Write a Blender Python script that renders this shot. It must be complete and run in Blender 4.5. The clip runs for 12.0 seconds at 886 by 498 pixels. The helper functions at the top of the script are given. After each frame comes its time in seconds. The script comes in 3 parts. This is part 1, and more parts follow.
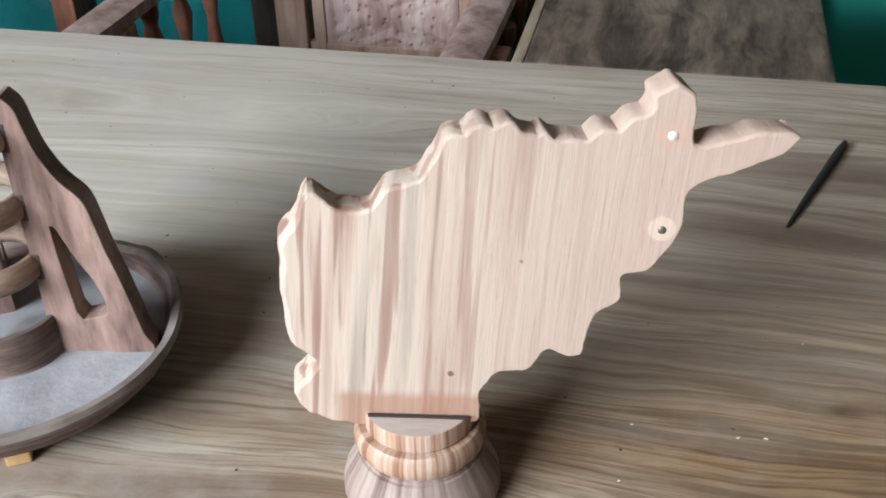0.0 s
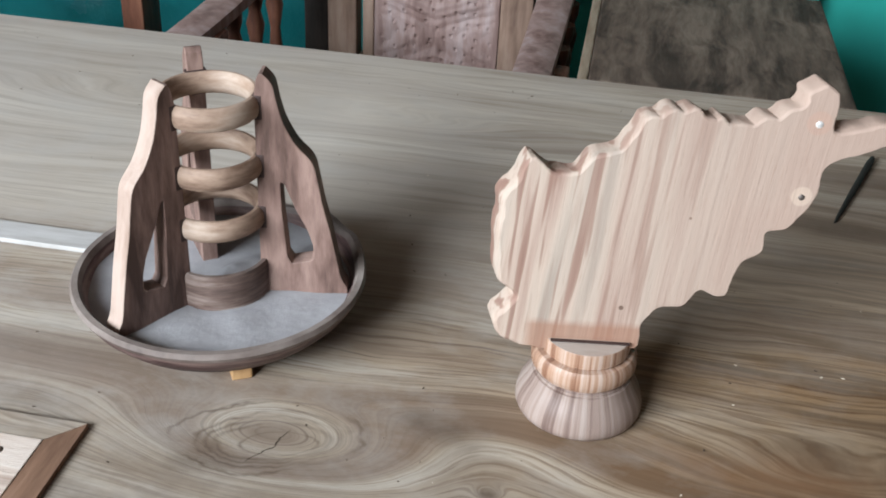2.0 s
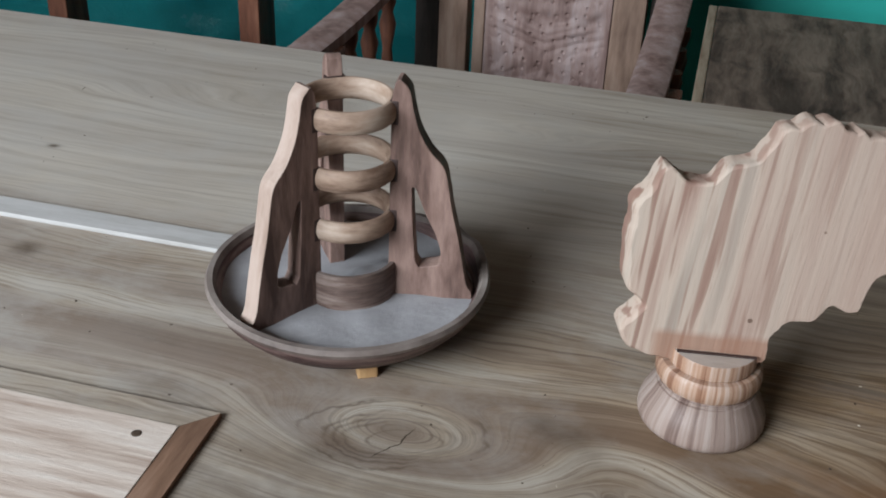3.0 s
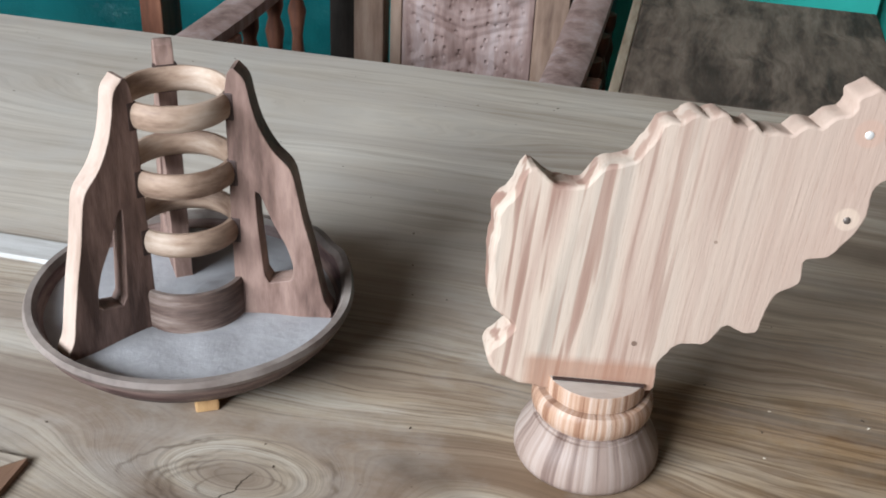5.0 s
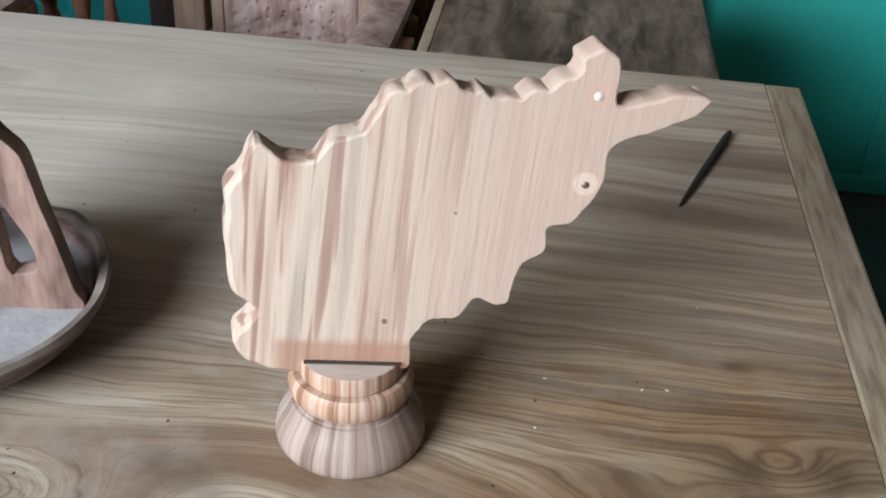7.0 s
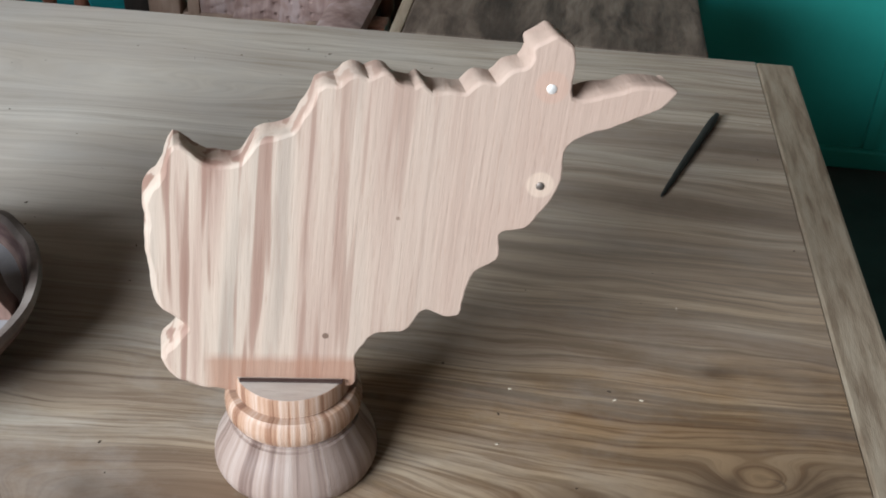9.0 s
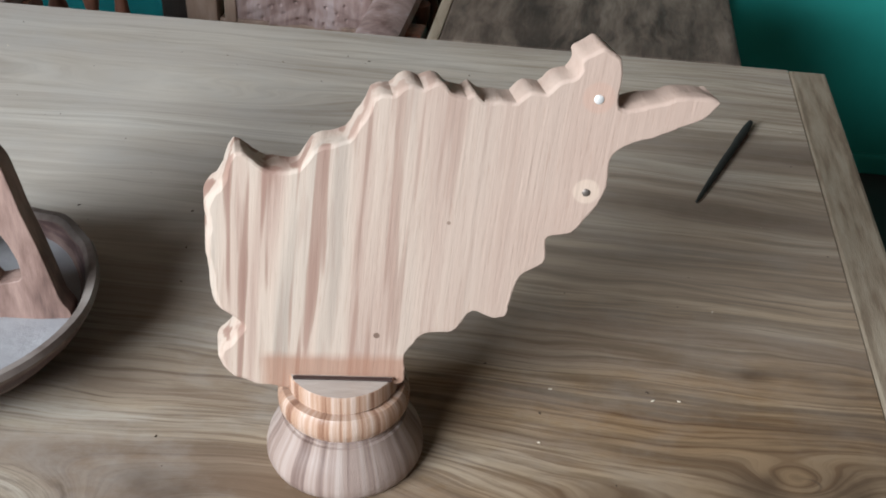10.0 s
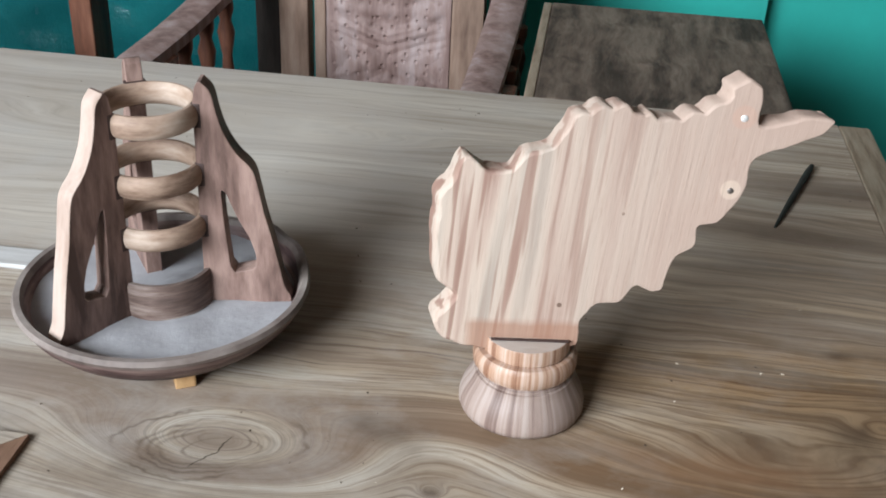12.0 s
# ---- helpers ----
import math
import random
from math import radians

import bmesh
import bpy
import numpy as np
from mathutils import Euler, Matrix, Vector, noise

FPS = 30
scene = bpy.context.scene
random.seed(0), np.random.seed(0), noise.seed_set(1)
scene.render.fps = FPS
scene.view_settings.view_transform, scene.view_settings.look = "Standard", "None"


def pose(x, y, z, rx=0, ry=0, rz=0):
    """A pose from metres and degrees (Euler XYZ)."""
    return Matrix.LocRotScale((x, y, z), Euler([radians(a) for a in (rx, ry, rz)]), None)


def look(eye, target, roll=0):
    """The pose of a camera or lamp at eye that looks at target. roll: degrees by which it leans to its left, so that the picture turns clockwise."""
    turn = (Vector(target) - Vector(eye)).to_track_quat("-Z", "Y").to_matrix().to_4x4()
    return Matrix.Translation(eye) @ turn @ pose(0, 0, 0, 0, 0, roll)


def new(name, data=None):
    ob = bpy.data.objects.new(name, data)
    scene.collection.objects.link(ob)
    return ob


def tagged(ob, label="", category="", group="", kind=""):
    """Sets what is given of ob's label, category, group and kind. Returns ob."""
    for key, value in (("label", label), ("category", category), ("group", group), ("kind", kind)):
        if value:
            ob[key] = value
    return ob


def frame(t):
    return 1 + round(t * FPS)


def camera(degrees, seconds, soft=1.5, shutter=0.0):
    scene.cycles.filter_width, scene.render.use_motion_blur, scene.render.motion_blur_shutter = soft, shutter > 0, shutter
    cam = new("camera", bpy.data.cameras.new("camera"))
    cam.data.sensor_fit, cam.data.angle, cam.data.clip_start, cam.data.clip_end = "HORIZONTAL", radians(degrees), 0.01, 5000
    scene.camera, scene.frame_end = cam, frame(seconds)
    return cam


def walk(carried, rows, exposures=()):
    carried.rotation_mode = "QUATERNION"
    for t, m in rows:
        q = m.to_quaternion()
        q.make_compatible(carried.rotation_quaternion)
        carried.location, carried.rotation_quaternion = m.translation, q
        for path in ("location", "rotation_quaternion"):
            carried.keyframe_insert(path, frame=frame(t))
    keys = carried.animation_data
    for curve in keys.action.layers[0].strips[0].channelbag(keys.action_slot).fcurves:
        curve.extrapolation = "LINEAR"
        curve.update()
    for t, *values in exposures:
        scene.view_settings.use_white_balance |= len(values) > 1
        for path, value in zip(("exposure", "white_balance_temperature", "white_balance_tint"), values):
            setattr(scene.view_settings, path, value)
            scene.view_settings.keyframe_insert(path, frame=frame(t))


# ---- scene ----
cam = camera(44.0, 12.0, soft=1.9)
PATH = [
    (0, (0.056, 0.13, 1.366), (-0.325, 1.754, 0.262), -1.7),
    (0.5, (0.012, 0.095, 1.38), (-0.246, 1.733, 0.261), 1.5),
    (1, (-0.006, 0.028, 1.387), (-0.246, 1.673, 0.275), 2.0),
    (1.5, (-0.044, -0.041, 1.404), (-0.273, 1.613, 0.302), 2.3),
    (2, (-0.112, -0.113, 1.421), (-0.372, 1.566, 0.366), 3.0),
    (2.5, (-0.142, -0.147, 1.416), (-0.517, 1.534, 0.399), 2.4),
    (2.7, (-0.15, -0.153, 1.413), (-0.556, 1.524, 0.401), 2.3),
    (4.3, (-0.142, -0.062, 1.383), (-0.549, 1.605, 0.355), 2.9),
    (4.5, (-0.136, -0.043, 1.377), (-0.529, 1.627, 0.35), 3.0),
    (5, (-0.082, -0.002, 1.359), (-0.434, 1.679, 0.335), 2.8),
    (5.5, (-0.032, 0.027, 1.362), (-0.258, 1.716, 0.316), 3.9),
    (6, (0.005, 0.035, 1.361), (-0.189, 1.722, 0.304), 3.7),
    (6.5, (0.021, 0.044, 1.359), (-0.151, 1.724, 0.288), 3.6),
    (7, (0.023, 0.06, 1.357), (-0.13, 1.735, 0.274), 3.4),
    (7.5, (0.032, 0.074, 1.355), (-0.108, 1.741, 0.259), 3.4),
    (7.7, (0.037, 0.08, 1.354), (-0.095, 1.744, 0.252), 3.4),
    (9.3, (0.058, 0.147, 1.338), (-0.122, 1.792, 0.215), 2.1),
    (9.5, (0.055, 0.151, 1.338), (-0.137, 1.796, 0.216), 1.9),
    (10, (0.042, 0.111, 1.354), (-0.161, 1.757, 0.235), 2.1),
    (10.5, (0.02, 0.034, 1.368), (-0.173, 1.699, 0.277), 2.0),
    (11, (-0.006, -0.035, 1.38), (-0.178, 1.645, 0.309), 2.7),
    (11.5, (-0.036, -0.097, 1.39), (-0.211, 1.603, 0.351), 2.5),
    (12, (-0.081, -0.135, 1.399), (-0.292, 1.589, 0.407), 2.7),
]
BASE = 0.42
EXPOSURES = [(t, BASE + e) for t, e in ((0.0, 0.0), (1.5, 0.1), (2.0, -0.25), (2.5, -0.78), (4.5, -0.6), (5.0, -0.15), (5.5, 0.05), (6.5, -0.12), (7.5, -0.15), (9.5, -0.25), (10.5, -0.15), (11.0, -0.05), (12.0, -0.18))]
walk(cam, [(t, look(eye, target, roll)) for t, eye, target, roll in PATH], EXPOSURES)

# ---- world and daylight ----
world = bpy.data.worlds.new("world")
scene.world = world
world.use_nodes = True
wn = world.node_tree.nodes
sky = wn.new("ShaderNodeTexSky")
sky.sky_type, sky.sun_disc = "NISHITA", False
sky.sun_elevation, sky.sun_rotation = radians(40), radians(200)
wn["Background"].inputs["Strength"].default_value = 0.1
world.node_tree.links.new(sky.outputs[0], wn["Background"].inputs["Color"])


def daylight(name, eye, target, wide, high, watts, colour):
    lamp = bpy.data.lights.new(name, "AREA")
    lamp.shape, lamp.size, lamp.size_y, lamp.energy, lamp.color = "RECTANGLE", wide, high, watts, colour
    ob = new(name, lamp)
    ob.matrix_world = look(eye, target)
    return ob


# daylight in the window openings of the south and west walls
daylight("daylight_south", (-1.9, -2.18, 2.4), (-0.5, 0.9, 0.8), 1.7, 1.25, 195, (0.875, 0.935, 1.0))
daylight("daylight_west", (-2.98, -1.6, 2.45), (-0.4, 0.8, 0.9), 0.9, 1.2, 90, (0.85, 0.925, 1.0))

# ---- materials ----


class Nodes:
    """Short way to write a node tree."""

    def __init__(self, name):
        self.mat = bpy.data.materials.new(name)
        self.mat.use_nodes = True
        self.tree = self.mat.node_tree
        self.bsdf = self.tree.nodes["Principled BSDF"]

    def put(self, value, socket):
        if isinstance(value, bpy.types.NodeSocket):
            self.tree.links.new(value, socket)
        elif isinstance(value, (tuple, list)) and len(value) == 3 and socket.type == "RGBA":
            socket.default_value = (*value, 1)
        else:
            socket.default_value = value

    def add(self, kind, inputs=(), out=0, **settings):
        node = self.tree.nodes.new(kind)
        if "operation" in settings:
            node.operation = settings["operation"]
        if "noise_dimensions" in settings:
            node.noise_dimensions = settings["noise_dimensions"]
        if "distance" in settings:
            node.distance = settings["distance"]
        for key, value in dict(inputs).items():
            self.put(value, node.inputs[key])
        return node.outputs[out]

    def math(self, operation, a, b=0.0, c=0.0):
        return self.add("ShaderNodeMath", {0: a, 1: b, 2: c}, operation=operation)

    def noise(self, vector, scale, detail=4.0, rough=0.55, distortion=0.0):
        return self.add("ShaderNodeTexNoise", {"Vector": vector, "Scale": scale, "Detail": detail, "Roughness": rough, "Distortion": distortion})

    def coords(self):
        return self.add("ShaderNodeTexCoord", out=3)

    def stretch(self, vector, scale, turn=(0, 0, 0), shift=(0, 0, 0)):
        return self.add("ShaderNodeMapping", {"Vector": vector, "Scale": scale, "Rotation": [radians(a) for a in turn], "Location": shift})

    def ramp(self, value, stops):
        node = self.tree.nodes.new("ShaderNodeValToRGB")
        el = node.color_ramp.elements
        while len(el) < len(stops):
            el.new(0.5)
        for e, (at, colour) in zip(el, stops):
            e.position, e.color = at, (*colour, 1) if isinstance(colour, tuple) else (colour, colour, colour, 1)
        self.put(value, node.inputs[0])
        return node.outputs[0]

    def mix(self, factor, a, b, blend="MIX"):
        node = self.tree.nodes.new("ShaderNodeMix")
        node.data_type, node.blend_type = "RGBA", blend
        self.put(factor, node.inputs[0]), self.put(a, node.inputs[6]), self.put(b, node.inputs[7])
        return node.outputs[2]

    def blob(self, xyz, x, y, rx, ry, power=1.0):
        """A soft round spot on the xy plane: 1 in its middle, 0 outside."""
        dx = self.math("MULTIPLY", self.math("SUBTRACT", xyz[0], x), 1 / rx)
        dy = self.math("MULTIPLY", self.math("SUBTRACT", xyz[1], y), 1 / ry)
        d = self.math("ADD", self.math("MULTIPLY", dx, dx), self.math("MULTIPLY", dy, dy))
        return self.math("POWER", 2.718, self.math("MULTIPLY", d, -power))

    def split(self, vector):
        node = self.tree.nodes.new("ShaderNodeSeparateXYZ")
        self.put(vector, node.inputs[0])
        return node.outputs[0], node.outputs[1], node.outputs[2]

    def join(self, x, y, z):
        return self.add("ShaderNodeCombineXYZ", {0: x, 1: y, 2: z})

    def finish(self, colour, rough=0.6, height=None, depth=0.001, metal=0.0, strength=0.6, gloss=0.5):
        self.put(gloss, self.bsdf.inputs["Specular IOR Level"])
        self.put(colour, self.bsdf.inputs["Base Color"])
        self.put(rough, self.bsdf.inputs["Roughness"])
        self.put(metal, self.bsdf.inputs["Metallic"])
        if height is not None:
            bump = self.add("ShaderNodeBump", {"Height": height, "Distance": depth, "Strength": strength})
            self.put(bump, self.bsdf.inputs["Normal"])
        return self.mat


def wood(name, pale, mid, dark, along=(1, 12, 12), turn=(0, 0, 0), scale=14.0, rough=0.6, dust=0.0, contrast=1.0, warp=0.04, turned=False):
    """Sawn or turned wood: long streaks, fine pores, blotches and, if asked, a film of grey dust."""
    n = Nodes(name)
    c = n.coords()
    if turned:
        px, py, pz = n.split(c)
        round_it = n.join(n.math("MULTIPLY", n.math("ARCTAN2", py, px), 0.05), 0.0, pz)
        long = n.stretch(round_it, along, turn)
    else:
        long = n.stretch(c, along, turn)
    bent = n.add("ShaderNodeVectorMath", {0: long, 1: n.mix(warp, (0, 0, 0), n.noise(c, 6.0, 2.0))}, operation="ADD")
    streak = n.noise(bent, scale * 0.35, 5.0, 0.62)
    fine = n.noise(long, scale * 2.6, 4.0, 0.7)
    blot = n.noise(c, 9.0, 3.0, 0.6)
    lo, hi = 0.5 - 0.17 / contrast, 0.5 + 0.17 / contrast
    colour = n.ramp(streak, [(lo, dark), (0.5, mid), (hi, pale)])
    colour = n.mix(n.math("MULTIPLY", fine, 0.35), colour, n.mix(0.75, colour, dark), "MIX")
    colour = n.mix(n.ramp(blot, [(0.45, 0.0), (0.7, 0.35)]), colour, mid)
    if dust:
        up = n.split(n.add("ShaderNodeNewGeometry", out=1))[2]
        veil = n.math("MULTIPLY", n.ramp(n.noise(c, 22.0, 5.0), [(0.3, 0.0), (0.65, 1.0)]), n.math("MAXIMUM", n.math("ADD", n.math("MULTIPLY", up, 0.85), 0.1), 0.0))
        colour = n.mix(n.math("MULTIPLY", veil, dust), colour, (0.5, 0.47, 0.44))
    return n.finish(colour, n.ramp(fine, [(0.3, rough - 0.12), (0.7, rough + 0.12)]), n.math("ADD", n.math("MULTIPLY", fine, 0.6), streak), 0.0012, gloss=0.3)


def table_wood():
    """Wide boards with swirling grain round knots, sapwood bands, stains, painted sheen and shade."""
    n = Nodes("table_wood")
    c = n.coords()
    x, y, z = xyz = n.split(c)
    wave = n.noise(n.stretch(c, (1.0, 2.6, 1)), 2.0, 2.0, 0.5)
    f = n.math("ADD", y, n.math("MULTIPLY", n.math("SUBTRACT", wave, 0.5), 0.085))
    small = n.noise(n.stretch(c, (2.0, 6, 1)), 4.5, 2.0, 0.5)
    f = n.math("ADD", f, n.math("MULTIPLY", n.math("SUBTRACT", small, 0.5), 0.012))
    for kx, ky, rx, ry, lift in ((-0.368, 0.598, 0.105, 0.050, 0.165), (-0.62, 0.60, 0.13, 0.05, -0.02), (-0.16, 0.63, 0.10, 0.07, -0.035),
                                 (0.245, 0.735, 0.035, 0.022, 0.03), (0.16, 0.66, 0.13, 0.05, 0.06), (-0.78, 1.24, 0.22, 0.07, 0.08),
                                 (-0.40, 1.27, 0.20, 0.05, 0.06), (-0.168, 0.573, 0.014, 0.011, 0.016)):
        f = n.math("ADD", f, n.math("MULTIPLY", n.blob(xyz, kx, ky, rx, ry), lift))
    flow = n.join(n.math("MULTIPLY", x, 0.04), f, 0.0)
    broad = n.noise(flow, 13.0, 3.0, 0.55)
    lines = n.noise(n.join(n.math("MULTIPLY", x, 0.045), f, 0.0), 62.0, 4.0, 0.68)
    hair = n.noise(n.join(n.math("MULTIPLY", x, 0.03), f, 3.0), 240.0, 2.0, 0.6)
    pores = n.noise(n.join(n.math("MULTIPLY", x, 1.2), n.math("MULTIPLY", f, 14.0), 0.0), 34.0, 3.0, 0.7)
    colour = n.ramp(broad, [(0.36, (0.25, 0.185, 0.135)), (0.45, (0.37, 0.31, 0.245)), (0.53, (0.47, 0.41, 0.325)), (0.62, (0.57, 0.53, 0.455))])
    fade = n.math("MULTIPLY", n.ramp(n.noise(n.stretch(c, (0.8, 2.0, 1)), 5.0, 4.0, 0.6), [(0.34, 0.15), (0.62, 1.0)]), n.ramp(y, [(0.55, 0.45), (0.85, 1.0)]))
    colour = n.mix(n.math("MULTIPLY", fade, n.ramp(lines, [(0.36, 0.8), (0.46, 0.2), (0.54, 0.0)])), colour, (0.19, 0.125, 0.078))
    colour = n.mix(n.ramp(hair, [(0.37, 0.65), (0.5, 0.0)]), colour, (0.20, 0.14, 0.09))
    colour = n.mix(n.ramp(pores, [(0.3, 0.25), (0.5, 0.0)]), colour, (0.13, 0.085, 0.05))
    # growth lines: crisp where the boards are quarter sawn, strongest round the large knot
    drift = n.noise(n.join(n.math("MULTIPLY", x, 0.5), n.math("MULTIPLY", f, 2.0), 1.0), 9.0, 3.0)
    for period, sharp, much in ((0.0115, 0.45, 0.75), (0.023, 0.3, 0.85)):
        phase = n.math("ADD", n.math("MULTIPLY", f, math.pi / period), n.math("MULTIPLY", drift, 0.05 / period))
        line = n.ramp(n.math("ABSOLUTE", n.math("SINE", phase)), [(0.0, 1.0), (sharp, 0.0)])
        patch = n.ramp(n.noise(n.join(n.math("MULTIPLY", x, 0.9), n.math("MULTIPLY", f, 5.0), 1 / period), 4.0, 3.0), [(0.4, 0.0), (0.6, 1.0)])
        near = n.math("MAXIMUM", n.blob(xyz, -0.368, 0.60, 0.13, 0.075), n.ramp(y, [(0.62, 0.35), (0.80, 0.9), (1.05, 0.7), (1.3, 0.3)]))
        colour = n.mix(n.math("MULTIPLY", n.math("MULTIPLY", line, patch), n.math("MULTIPLY", near, much)), colour, (0.14, 0.095, 0.065))
    # brown heartwood on the near side and towards the end board
    heart = n.math("MULTIPLY", n.ramp(n.math("ADD", n.math("MULTIPLY", x, 0.8), 0.5), [(0.20, 0.25), (0.55, 1.0)]), n.ramp(n.math("MULTIPLY", f, 0.6), [(0.68, 1.0), (0.88, 0.2)]))
    # brown figure beyond the bowl, also deepening the holder's cast shadow
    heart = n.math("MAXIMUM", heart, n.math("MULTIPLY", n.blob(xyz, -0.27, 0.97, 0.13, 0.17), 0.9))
    heart = n.math("MULTIPLY", heart, n.ramp(n.noise(n.join(n.math("MULTIPLY", x, 0.5), n.math("MULTIPLY", f, 3.0), 0.0), 3.2, 4.0), [(0.32, 0.3), (0.56, 1.0)]))
    colour = n.mix(n.math("MULTIPLY", heart, 1.0), colour, n.mix(1.0, colour, (0.78, 0.60, 0.43), "MULTIPLY"))
    colour = n.mix(n.math("MULTIPLY", heart, n.ramp(lines, [(0.38, 0.8), (0.54, 0.0)])), colour, (0.15, 0.10, 0.06))
    colour = n.mix(n.math("MULTIPLY", heart, n.ramp(broad, [(0.36, 0.55), (0.47, 0.0)])), colour, (0.19, 0.125, 0.075))
    # dark brown wood with the holder's shadow painted into it
    brown_shade = n.math("MULTIPLY", n.blob(xyz, -0.29, 0.95, 0.10, 0.15), n.ramp(n.noise(n.join(n.math("MULTIPLY", x, 1.5), n.math("MULTIPLY", f, 9.0), 2.0), 5.0, 4.0), [(0.35, 0.35), (0.6, 0.9)]))
    colour = n.mix(n.math("MULTIPLY", brown_shade, 0.95), colour, (0.17, 0.11, 0.07))
    # pale sapwood with painted sheen over the far board, thinning towards the end board
    sap_sheen = n.math("MULTIPLY", n.ramp(y, [(0.82, 0.0), (0.98, 1.0)]), n.ramp(n.math("ADD", n.math("MULTIPLY", x, 0.5), 0.5), [(0.28, 1.0), (0.72, 0.25)]))
    colour = n.mix(n.math("MULTIPLY", sap_sheen, 0.65), colour, n.mix(n.ramp(lines, [(0.35, 0.55), (0.6, 0.0)]), (0.66, 0.62, 0.55), (0.36, 0.30, 0.23)))
    # greyer half towards the left end
    grey = n.math("MULTIPLY", n.ramp(n.math("ADD", n.math("MULTIPLY", x, -0.6), 0.2), [(0.22, 0.0), (0.62, 1.0)]), n.ramp(n.noise(c, 5.0, 4.0), [(0.3, 0.25), (0.7, 0.85)]))
    colour = n.mix(n.math("MULTIPLY", grey, 0.8), colour, n.mix(0.55, colour, (0.48, 0.475, 0.465)))
    # chalky blotches of dust
    chalk = n.ramp(n.noise(n.stretch(c, (1.0, 1.6, 1)), 8.0, 6.0, 0.68), [(0.46, 0.0), (0.68, 0.55)])
    colour = n.mix(n.math("MULTIPLY", chalk, n.ramp(n.math("ADD", n.math("MULTIPLY", x, 0.5), 0.6), [(0.3, 0.9), (0.75, 0.25)])), colour, (0.50, 0.485, 0.455))
    # rust-brown flame in the near half
    rust = n.math("MULTIPLY", n.blob(xyz, 0.12, 0.655, 0.12, 0.035), n.ramp(n.noise(n.join(n.math("MULTIPLY", x, 0.6), n.math("MULTIPLY", f, 3.0), 0.0), 12.0, 4.0), [(0.36, 0.35), (0.58, 0.95)]))
    colour = n.mix(rust, colour, (0.25, 0.135, 0.07))
    # dark growth rings of the two knots
    for kx, ky, rx, ry, thin in ((-0.366, 0.596, 0.050, 0.025, 0.10), (-0.366, 0.598, 0.058, 0.031, 0.08), (-0.366, 0.600, 0.066, 0.038, 0.07), (-0.372, 0.602, 0.082, 0.048, 0.05), (-0.360, 0.594, 0.034, 0.016, 0.07), (0.244, 0.732, 0.015, 0.0085, 0.16)):
        dx, dy = n.math("MULTIPLY", n.math("SUBTRACT", x, kx), 1 / rx), n.math("MULTIPLY", n.math("SUBTRACT", n.math("ADD", y, n.math("MULTIPLY", n.math("SUBTRACT", x, kx), -0.18)), ky), 1 / ry)
        d = n.math("SQRT", n.math("ADD", n.math("MULTIPLY", dx, dx), n.math("MULTIPLY", dy, dy)))
        d = n.math("ADD", d, n.math("MULTIPLY", n.math("SUBTRACT", n.noise(c, 26.0, 3.0), 0.5), 0.5))
        ring = n.ramp(n.math("ABSOLUTE", n.math("SUBTRACT", d, 1.0)), [(0.0, 0.7), (thin, 0.0)])
        colour = n.mix(n.math("MULTIPLY", ring, n.ramp(n.noise(c, 15.0, 3.0), [(0.4, 0.1), (0.58, 1.0)])), colour, (0.10, 0.07, 0.05))
    # dark spots: knots, stains and drops; (0.27, 0.60) paints the light's fall-off
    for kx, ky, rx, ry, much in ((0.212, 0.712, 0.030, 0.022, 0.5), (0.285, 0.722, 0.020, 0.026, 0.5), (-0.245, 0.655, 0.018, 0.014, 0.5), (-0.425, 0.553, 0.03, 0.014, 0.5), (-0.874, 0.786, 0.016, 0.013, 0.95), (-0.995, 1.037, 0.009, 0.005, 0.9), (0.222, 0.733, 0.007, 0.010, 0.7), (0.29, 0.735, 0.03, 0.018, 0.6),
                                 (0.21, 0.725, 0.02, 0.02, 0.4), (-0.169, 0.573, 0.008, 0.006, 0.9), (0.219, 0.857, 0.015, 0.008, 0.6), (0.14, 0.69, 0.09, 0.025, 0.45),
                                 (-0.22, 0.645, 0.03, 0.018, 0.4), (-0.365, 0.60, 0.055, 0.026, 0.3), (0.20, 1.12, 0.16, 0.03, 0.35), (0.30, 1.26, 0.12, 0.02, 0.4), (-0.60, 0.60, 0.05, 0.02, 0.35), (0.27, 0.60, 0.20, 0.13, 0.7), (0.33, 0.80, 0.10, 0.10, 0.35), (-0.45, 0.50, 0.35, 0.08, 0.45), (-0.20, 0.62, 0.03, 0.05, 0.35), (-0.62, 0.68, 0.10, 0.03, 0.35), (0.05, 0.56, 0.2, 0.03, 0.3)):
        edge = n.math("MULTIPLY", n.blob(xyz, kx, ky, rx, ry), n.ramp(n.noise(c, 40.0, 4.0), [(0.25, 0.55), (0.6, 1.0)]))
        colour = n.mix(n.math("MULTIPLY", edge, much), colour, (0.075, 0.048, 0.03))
    # hairline crack across the large knot
    crack = n.math("ABSOLUTE", n.math("SUBTRACT", n.math("ADD", n.math("MULTIPLY", n.math("ADD", x, 0.372), 1.9), n.math("MULTIPLY", n.math("SUBTRACT", n.noise(c, 45.0), 0.5), 0.05)), n.math("SUBTRACT", y, 0.585)))
    crack = n.math("MULTIPLY", n.ramp(n.math("MULTIPLY", crack, 100.0), [(0.10, 1.0), (0.25, 0.0)]), n.ramp(n.blob(xyz, -0.372, 0.592, 0.028, 0.034, 1.5), [(0.3, 0.0), (0.45, 0.85)]))
    colour = n.mix(crack, colour, (0.03, 0.02, 0.012))
    rough = n.ramp(n.noise(c, 7.0, 4.0), [(0.3, 0.62), (0.7, 0.82)])
